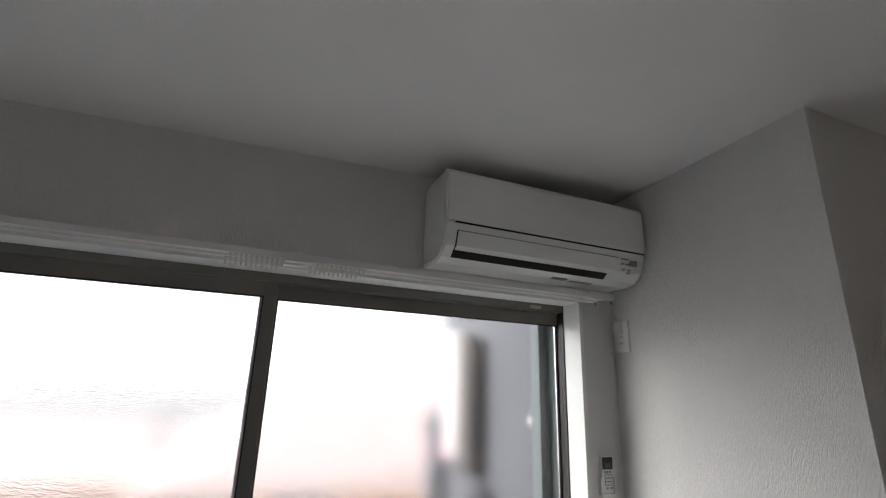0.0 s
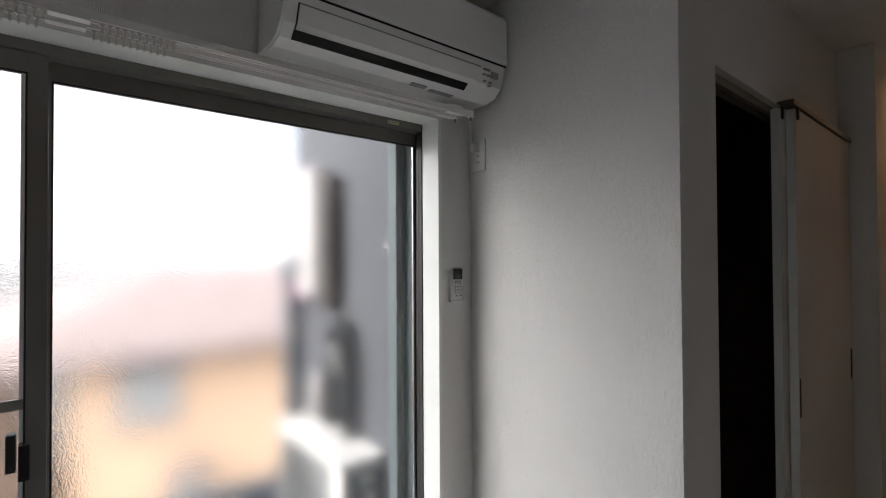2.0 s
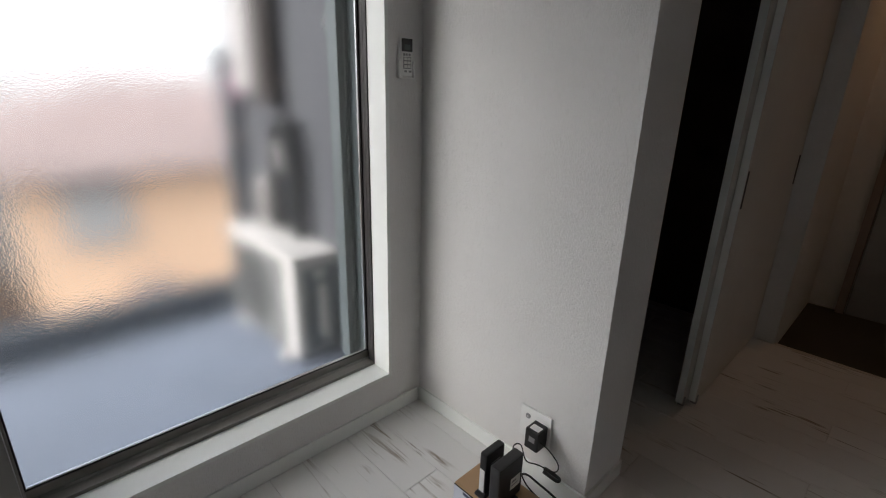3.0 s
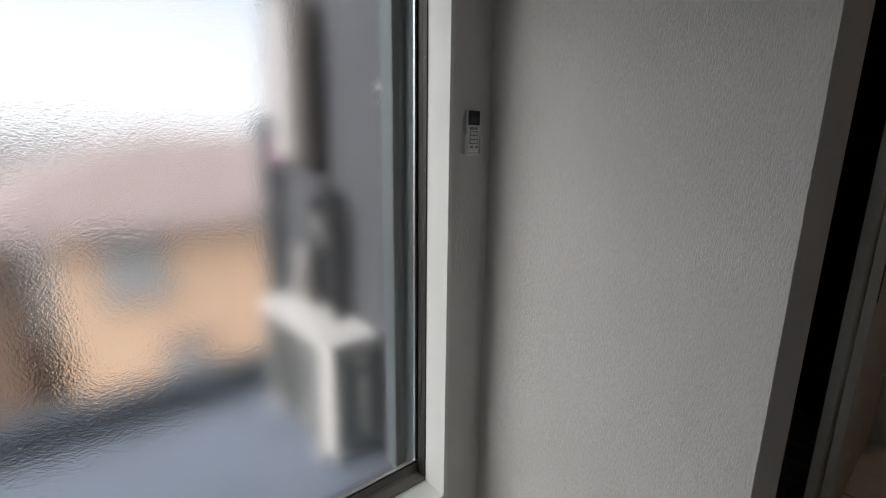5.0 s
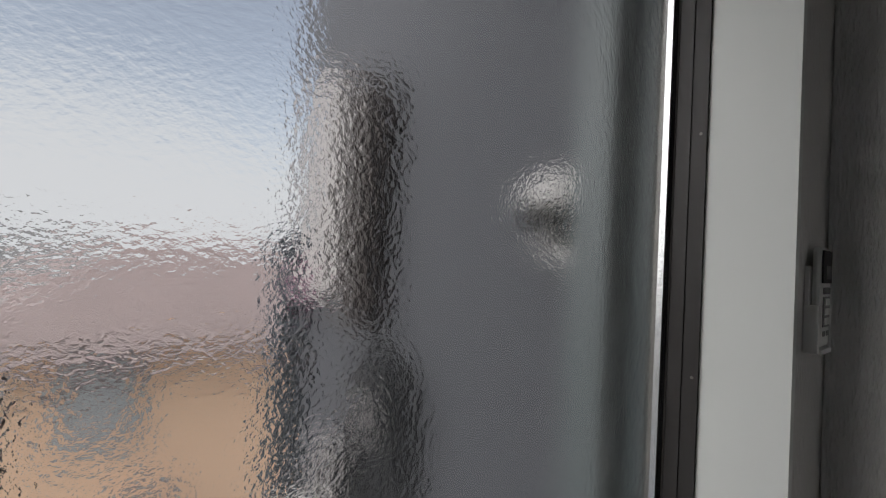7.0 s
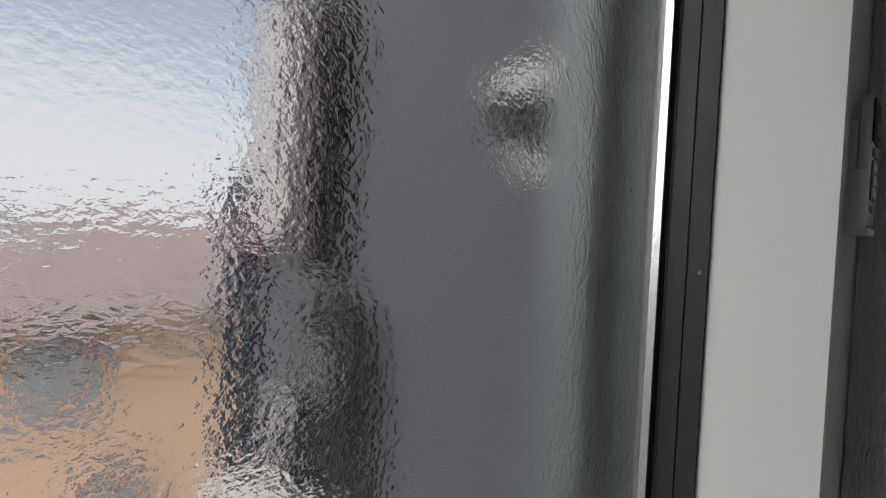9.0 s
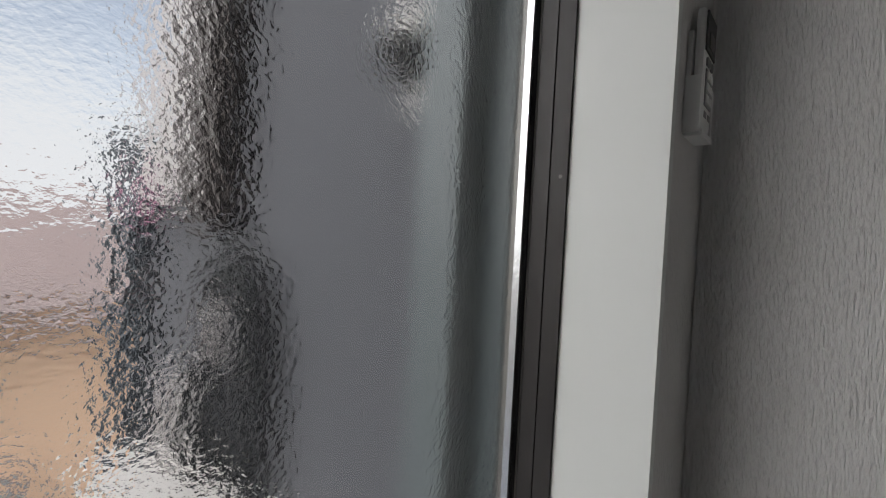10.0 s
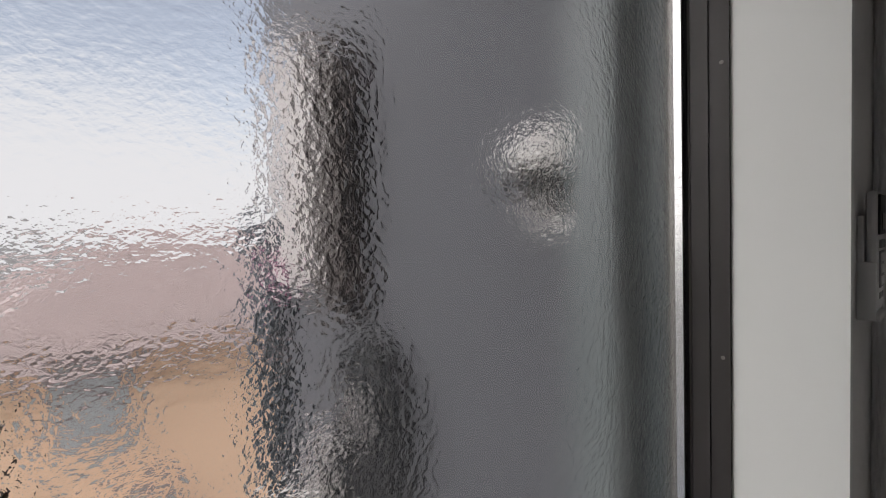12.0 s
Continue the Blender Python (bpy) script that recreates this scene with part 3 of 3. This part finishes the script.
adaptor = thing("power_adaptor", (-0.04, -0.614, 0.17), "black power adaptor plugged into the outlet with a looped cord", "adaptor")
part("case", boxes((-0.066, -0.0115, -0.640, -0.590, 0.165, 0.238), bevel=0.005), M_DARKPL, adaptor)
part("rating_label", boxes((-0.058, -0.032, -0.634, -0.600, 0.2381, 0.2386)), M_LABEL, adaptor)
part("side_label", boxes((-0.0666, -0.0660, -0.628, -0.606, 0.195, 0.215)), M_GREYPL, adaptor)
part("cord", tube([(-0.05, -0.638, 0.20), (-0.045, -0.672, 0.185), (-0.03, -0.700, 0.14), (-0.03, -0.690, 0.105), (-0.05, -0.640, 0.112), (-0.075, -0.610, 0.125), (-0.06, -0.575, 0.155),
                   (-0.08, -0.560, 0.150), (-0.10, -0.585, 0.105), (-0.12, -0.60, 0.100), (-0.15, -0.60, 0.098)], 0.0022), M_DARKPL, adaptor)
part("cord_bundle", tube([(-0.035, -0.655, 0.100), (-0.032, -0.685, 0.098), (-0.035, -0.712, 0.096), (-0.045, -0.708, 0.094), (-0.045, -0.66, 0.096)], 0.006), M_DARKPL, adaptor)
lan = thing("network_cable", (-0.09, -0.64, 0.0), "thin black cables lying behind the box", "cable")
part("cable", tube([(-0.148, -0.63, 0.12), (-0.12, -0.632, 0.115), (-0.098, -0.64, 0.10), (-0.075, -0.665, 0.07), (-0.070, -0.70, 0.06), (-0.074, -0.745, 0.055), (-0.082, -0.76, 0.050)], 0.0035), M_DARKPL, lan)
part("cable", tube([(-0.165, -0.57, 0.13), (-0.13, -0.565, 0.14), (-0.10, -0.59, 0.12), (-0.085, -0.62, 0.05), (-0.07, -0.66, 0.012), (-0.06, -0.70, 0.005)], 0.0025), M_DARKPL, lan)
part("connector", boxes((-0.092, -0.072, -0.775, -0.757, 0.043, 0.058), bevel=0.002), M_DARKPL, lan)

# ---- closet doors ----
track = structure("door_track", boxes((0.79, 1.738, YC - 0.052, YC - 0.046, 1.988, 2.006), (0.79, 1.738, YC - 0.046, YC - 0.001, 2.000, 2.006), (0.236, 1.738, YC + 0.022, YC + 0.04, 1.972, 1.998), (0.236, 1.738, YC + 0.05, YC + 0.07, 1.972, 1.998)), M_ALU, "dark sliding door track above the closet opening", "door track")


def sliding_door(name, x0, x1, y0, label):
    d = thing(name, ((x0 + x1) / 2, y0, 0.008), label, "door", "closet sliding doors")
    part("leaf", boxes((x0, x1, y0, y0 + 0.030, 0.010, 1.985), bevel=0.002), M_DOOR, d)
    part("edge_strip", boxes((x0 - 0.0015, x0, y0 + 0.002, y0 + 0.028, 0.012, 1.983)), M_TRIM, d)
    part("hanger", boxes((x0 + 0.012, x0 + 0.032, y0 - 0.006, y0 + 0.012, 1.945, 1.991), bevel=0.003), M_DARKPL, d)
    part("floor_guide", boxes((x0 + 0.004, x0 + 0.020, y0 - 0.003, y0 + 0.02, 0.0, 0.04)), M_GREYPL, d)
    return d


front = sliding_door("closet_door", 0.845, 1.735, YC - 0.043, "off-white sliding closet door pushed half open")
inner = sliding_door("closet_door", 0.790, 1.690, YC - 0.010, "off-white sliding closet door behind the front one")
part("pull", boxes((0.8465, 0.862, YC - 0.0445, YC - 0.042, 0.86, 1.00), bevel=0.0006), M_DARKPL, front, "recessed black pull")
part("pull", boxes((1.690, 1.706, YC - 0.0455, YC - 0.043, 0.86, 1.00)), M_DARKPL, front)

# ---- entrance ----
ed = thing("entrance_door", (XE - 0.02, -1.52, -0.045), "grey steel entrance door at the end of the corridor", "door")
part("leaf", boxes((XE - 0.03, XE - 0.004, -1.92, -1.12, -0.045, 2.0), bevel=0.002), M_STEELDOOR, ed)
part("door_frame", boxes((XE - 0.045, XE - 0.002, -1.115, -1.07, -0.045, 2.04), (XE - 0.045, XE - 0.002, -1.92, -1.115, 2.003, 2.04)), M_HFRAME, ed)
b = bmesh.new()
cyl(b, (XE - 0.03, -1.20, 0.95), (-1, 0, 0), 0.02, 0.02, 0.015, 16)
part("lock", b, M_BEAD, ed)
part("handle", boxes((XE - 0.075, XE - 0.06, -1.30, -1.19, 0.86, 0.88), (XE - 0.062, XE - 0.03, -1.20, -1.185, 0.86, 0.88), bevel=0.003), M_BEAD, ed)
LZ = ceil(2.35, -1.25)
lampt = thing("downlight", (2.35, -1.25, LZ), "small warm recessed downlight in the entrance ceiling", "lamp")
b = bmesh.new()
cyl(b, (2.35, -1.25, LZ - 0.006), (0, 0, 1), 0.055, 0.055, 0.006, 32)
part("ring", b, M_PLASTIC, lampt)
warm = new("entrance_light", bpy.data.lights.new("entrance_light", "AREA"))
warm.data.shape, warm.data.size, warm.data.energy, warm.data.color = "DISK", 0.08, 0.45, (1.0, 0.55, 0.24)
warm.data.spread = radians(150)
warm.matrix_world = look((2.35, -1.25, LZ - 0.010), (2.35, -1.25, 0))

# ---- balcony ----
BF = -0.05
structure("balcony_floor", boxes((-3.2, 0.01, 0.22, 1.62, BF - 0.15, BF)), M_BALCONY, "blue-grey coated balcony floor", "balcony floor")
structure("balcony_kerb", boxes((-3.2, -0.01, 1.48, 1.62, BF, BF + 0.17), bevel=0.01), M_SLATE, "low slate-coloured balcony kerb", "kerb")
structure("wall_outside", boxes((0.01, 0.25, 0.222, 1.76, -3.2, 3.4), (-0.145, 0.01, 0.222, 0.30, -3.2, 3.4)), M_GREYWALL, "grey rendered exterior wing wall", "wall")
structure("wall_facade", boxes((-3.4, -2.40, 0.222, 0.30, -3.2, 3.4), (-2.40, -0.145, 0.222, 0.30, 2.02, 3.4), (-2.40, -0.145, 0.222, 0.30, -3.2, 0.12)), M_GREYWALL, "grey rendered facade around the window", "wall")

unit = thing("condenser_unit", (-0.115, 0.98, BF), "ivory air conditioner condenser standing on the balcony", "condenser unit")
UX0, UX1, UY0, UY1, UZ = -0.235, 0.0, 0.61, 1.37, 0.508
part("cabinet", boxes((UX0, UX1, UY0, UY1, BF + 0.04, UZ), bevel=0.012), M_UNIT, unit)
part("top_cover", boxes((UX0 - 0.004, UX1 + 0.002, UY0 - 0.004, UY1 + 0.004, UZ - 0.03, UZ + 0.004), bevel=0.006), M_UNIT, unit)
b = bmesh.new()
cyl(b, (UX0 - 0.001, 1.10, 0.24), (-1, 0, 0), 0.215, 0.215, 0.006, 40)
part("front_panel", boxes((UX0 - 0.003, UX0 + 0.001, UY0 + 0.11, UY1 - 0.012, BF + 0.055, UZ - 0.035)), M_PANEL, unit, "grille panel, its colour darkened for the shaded fan side")
fan = part("fan_opening", b, M_HOSE, unit, "dark round fan opening")
for k in range(9):
    z = 0.06 + 0.045 * k
    w = math.sqrt(max(0.215 ** 2 - (z - 0.24) ** 2, 0.0004))
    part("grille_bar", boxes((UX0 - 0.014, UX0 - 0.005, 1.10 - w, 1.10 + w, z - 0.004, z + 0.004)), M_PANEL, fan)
part("end_panel", boxes((UX0 + 0.045, UX1 - 0.012, UY0 - 0.004, UY0 + 0.001, BF + 0.06, UZ - 0.055)), M_UNITG, unit, "grey-green recessed end panel")
part("valve_cover", boxes((UX1 - 0.110, UX1 - 0.075, UY0 - 0.02, UY0 - 0.004, 0.08, 0.36), bevel=0.006), M_UNIT, unit)
part("handle_recess", boxes((UX0 + 0.10, UX0 + 0.16, UY0 - 0.0065, UY0 - 0.004, 0.40, 0.43)), M_LABEL, unit)
for y in (UY0 + 0.10, UY1 - 0.14):
    part("foot", boxes((UX0 - 0.03, UX1, y, y + 0.05, BF, BF + 0.04), bevel=0.004), M_UNIT, unit)

duct = thing("pipe_cover", (-0.03, 1.33, 1.2), "pale grey pipe cover on the exterior wall", "pipe cover")
part("cover", boxes((-0.095, 0.009, 1.22, 1.44, 1.22, 1.90), bevel=0.02), M_DUCT, duct)
part("elbow", boxes((-0.105, 0.009, 1.21, 1.45, 1.88, 1.97), bevel=0.03), M_DUCT, duct)
down = thing("downpipe", (-0.05, 1.10, 1.16), "dark brown downpipe on the exterior wall", "downpipe")
b = bmesh.new()
cyl(b, (-0.052, 1.10, 1.16), (0, 0, 1), 0.06, 0.06, 0.74, 24)
part("pipe", b, M_PIPE, down)
for z in (1.25, 1.80):
    part("clip", boxes((-0.05, 0.009, 1.035, 1.165, z, z + 0.02)), M_HFRAME, down)
drain = thing("drain_pipe", (-0.04, 1.66, BF), "dark slate drain pipe at the edge of the exterior wall", "drain pipe")
b = bmesh.new()
cyl(b, (-0.045, 1.655, BF), (0, 0, 1), 0.052, 0.052, 1.38, 20)
part("pipe", b, M_SLATE, drain)
b = bmesh.new()
cyl(b, (-0.045, 1.655, BF + 1.38), (0, 0, 1), 0.068, 0.075, 0.10, 20)
part("collar", b, M_SLATE, drain)
for z in (0.30, 0.95):
    part("clip", boxes((-0.10, 0.009, 1.60, 1.71, z, z + 0.025)), M_HFRAME, drain)
hose = thing("insulated_hose", (-0.05, 1.0, 0.5), "dark insulated refrigerant hose looping into the condenser", "hose")
part("hose", tube([(-0.05, 1.10, 0.515), (-0.055, 1.09, 0.80), (-0.06, 1.065, 1.00), (-0.06, 0.985, 1.095), (-0.06, 0.905, 1.03), (-0.055, 0.885, 0.86), (-0.05, 0.88, 0.68), (-0.05, 0.88, 0.515)], 0.036, 12), M_HOSE, hose)
part("pale_wrap", tube([(-0.085, 1.0, 0.99), (-0.085, 0.985, 0.93), (-0.07, 0.985, 0.84)], 0.020, 8), M_DUCT, hose)
part("pale_collar", tube([(-0.06, 1.26, 0.513), (-0.055, 1.25, 0.64), (-0.04, 1.24, 0.78)], 0.045, 12), M_DUCT, hose)
part("tape", tube([(-0.055, 1.50, 1.18), (-0.055, 1.51, 1.32)], 0.03, 8), M_MAGENTA, hose, "faded pink tape")

cap = thing("vent_hood", (0.0, 0.42, 1.40), "white metal vent hood on the exterior wall", "vent hood")
b = bmesh.new()
bmesh.ops.create_uvsphere(b, u_segments=24, v_segments=14, radius=0.100, matrix=Matrix.Translation((0.008, 0.42, 1.465)) @ Matrix.Diagonal((1.2, 0.85, 1.0, 1)))
bmesh.ops.bisect_plane(b, geom=b.verts[:] + b.edges[:] + b.faces[:], plane_co=(0, 0.42, 1.44), plane_no=(-0.45, 0, -1), clear_outer=True)
bmesh.ops.bisect_plane(b, geom=b.verts[:] + b.edges[:] + b.faces[:], plane_co=(0.009, 0.42, 1.435), plane_no=(1, 0, 0), clear_outer=True)
bmesh.ops.solidify(b, geom=b.faces[:], thickness=0.002)
for f in b.faces:
    f.smooth = True
part("hood", b, M_UNIT, cap)
b = bmesh.new()
cyl(b, (0.009, 0.42, 1.45), (-1, 0, 0), 0.074, 0.072, 0.006, 32)
part("flange", b, M_UNIT, cap)
b = bmesh.new()
cyl(b, (0.003, 0.42, 1.452), (-1, 0, 0), 0.055, 0.05, 0.004, 24)
part("opening", b, M_SLOT, cap)

# ---- the street side ----
G = -3.2
structure("ground", boxes((-1500, 1500, -1500, 3000, G - 0.5, G)), M_ASPHALT, "pale grey concrete ground", "ground")
house = thing("house", (2.0, 8.0, G), "peach stucco house with a faded pink tiled roof", "house")
HX0, HX1, HY = -1.05, 6.5, 6.0
part("wall", boxes((HX0, HX1, HY, HY + 6, G, 0.28)), M_STUCCO, house)
part("eave", boxes((HX0 - 1.3, HX1 + 0.35, HY - 0.40, HY + 6.4, 0.14, 0.26), bevel=0.02), M_HFRAME, house)
bm = bmesh.new()
a = [bm.verts.new(p) for p in ((HX0 - 1.3, HY - 0.40, 0.27), (HX1 + 0.35, HY - 0.40, 0.27), (HX1 + 0.35, HY + 6.4, 0.27), (HX0 - 1.3, HY + 6.4, 0.27), (HX0 + 1.6, HY + 3, 1.4), (HX1 - 1.7, HY + 3, 1.4))]
for q in ((0, 1, 5, 4), (1, 2, 5), (2, 3, 4, 5), (3, 0, 4), (3, 2, 1, 0)):
    bm.faces.new([a[i] for i in q])
roof = part("roof", bm, M_ROOF, house)
course = None
for k in range(9):
    u = (k + 0.5) / 9.5
    y, z = HY - 0.40 + 3.4 * u, 0.27 + 1.13 * u
    part("tile_course", boxes((HX0 - 1.3 + 2.9 * u, HX1 + 0.35 - 2.05 * u, y - 0.02, y + 0.12, z + 0.0, z + 0.075)), M_ROOF, roof)


def house_window(x0, x1, z0, z1):
    w = part("window", boxes((x0, x1, HY - 0.05, HY - 0.001, z0, z1)), M_HFRAME, house, "brown-framed window")
    mid = (x0 + x1) / 2
    part("pane", boxes((x0 + 0.05, mid - 0.02, HY - 0.06, HY - 0.051, z0 + 0.05, z1 - 0.05)), M_HWIN, w)
    part("pane", boxes((mid + 0.02, x1 - 0.05, HY - 0.06, HY - 0.051, z0 + 0.05, z1 - 0.05)), M_HWIN, w)
    part("sill", boxes((x0 - 0.05, x1 + 0.05, HY - 0.12, HY - 0.001, z0 - 0.05, z0)), M_DUCT, w)
    part("shutter_box", boxes((x0 - 0.05, x1 + 0.05, HY - 0.16, HY - 0.001, z1, z1 + 0.2)), M_HFRAME, w)


house_window(-0.62, 0.12, -0.72, -0.02)
house_window(2.2, 3.4, -0.75, 0.0)
house_window(-0.05, 0.45, -2.4, -1.55)
near = thing("neighbour_house", (-4.5, 8.0, G), "brown sided neighbouring house", "house")
part("wall", boxes((-8.0, -1.45, 6.6, 12.0, G, 0.1)), M_BROWN, near)
part("roof", extrude_x([(6.6, -0.25), (9.5, 0.75), (12.4, -0.25)], -8.3, -2.5), M_ROOF, near)
hedge = thing("hedge", (-0.6, 5.4, G), "dark green hedge in front of the house", "hedge")
rnd = random.Random(4)
bm = bmesh.new()
for k in range(900):
    x, y = rnd.uniform(-1.6, -0.35), rnd.uniform(5.1, 5.8)
    z = G + rnd.uniform(0.0, 1.15 + 0.35 * math.sin(x * 5))
    q = Euler((rnd.uniform(0, 6), rnd.uniform(0, 6), rnd.uniform(0, 6))).to_matrix()
    s = rnd.uniform(0.04, 0.09)
    vs = [bm.verts.new(Vector((x, y, z)) + q @ Vector(p) * s) for p in ((-1, 0, 0), (0, -0.5, 0.15), (1, 0, 0), (0, 0.5, 0.15))]
    bm.faces.new(vs)
crown = part("leaves", bm, M_LEAF, hedge)
crown["kind"] = "stuff"

# ---- floor planks ----
PW, PL = 0.15, 0.91
rnd = random.Random(7)
cache = {}


def plank(x0, x1, y0, y1):
    key = (round(x1 - x0, 3), round(y1 - y0, 3))
    if key not in cache:
        w, l = x1 - x0, y1 - y0
        b = bmesh.new()
        g = 0.0004
        lo = [b.verts.new((sx * (w / 2 - g), sy * (l / 2 - g), -0.006)) for sx, sy in ((-1, -1), (1, -1), (1, 1), (-1, 1))]
        mi = [b.verts.new((sx * (w / 2 - g), sy * (l / 2 - g), -0.0012)) for sx, sy in ((-1, -1), (1, -1), (1, 1), (-1, 1))]
        hi = [b.verts.new((sx * (w / 2 - g - 0.0008), sy * (l / 2 - g - 0.0008), 0.0)) for sx, sy in ((-1, -1), (1, -1), (1, 1), (-1, 1))]
        for r, s in ((lo, mi), (mi, hi)):
            for i in range(4):
                b.faces.new((r[i], r[(i + 1) % 4], s[(i + 1) % 4], s[i]))
        b.faces.new(hi)
        me = bpy.data.meshes.new("plank")
        b.to_mesh(me)
        b.free()
        me.materials.append(M_PLANK)
        cache[key] = me
    o = new("plank", cache[key])
    o.location = ((x0 + x1) / 2, (y0 + y1) / 2, 0)
    o.parent = floor


x, col = XW, 0
while x < 1.72:
    x1 = min(x + PW, 1.725)
    south = YS if x < 0.6 else -1.95
    north = 0.0
    y = north - (0.35, 0.80, 0.58)[col % 3]
    top = north
    while top > south + 0.01:
        bot = max(y, south)
        plank(x, x1, bot, top)
        top, y = bot, bot - PL
    x, col = x1, col + 1
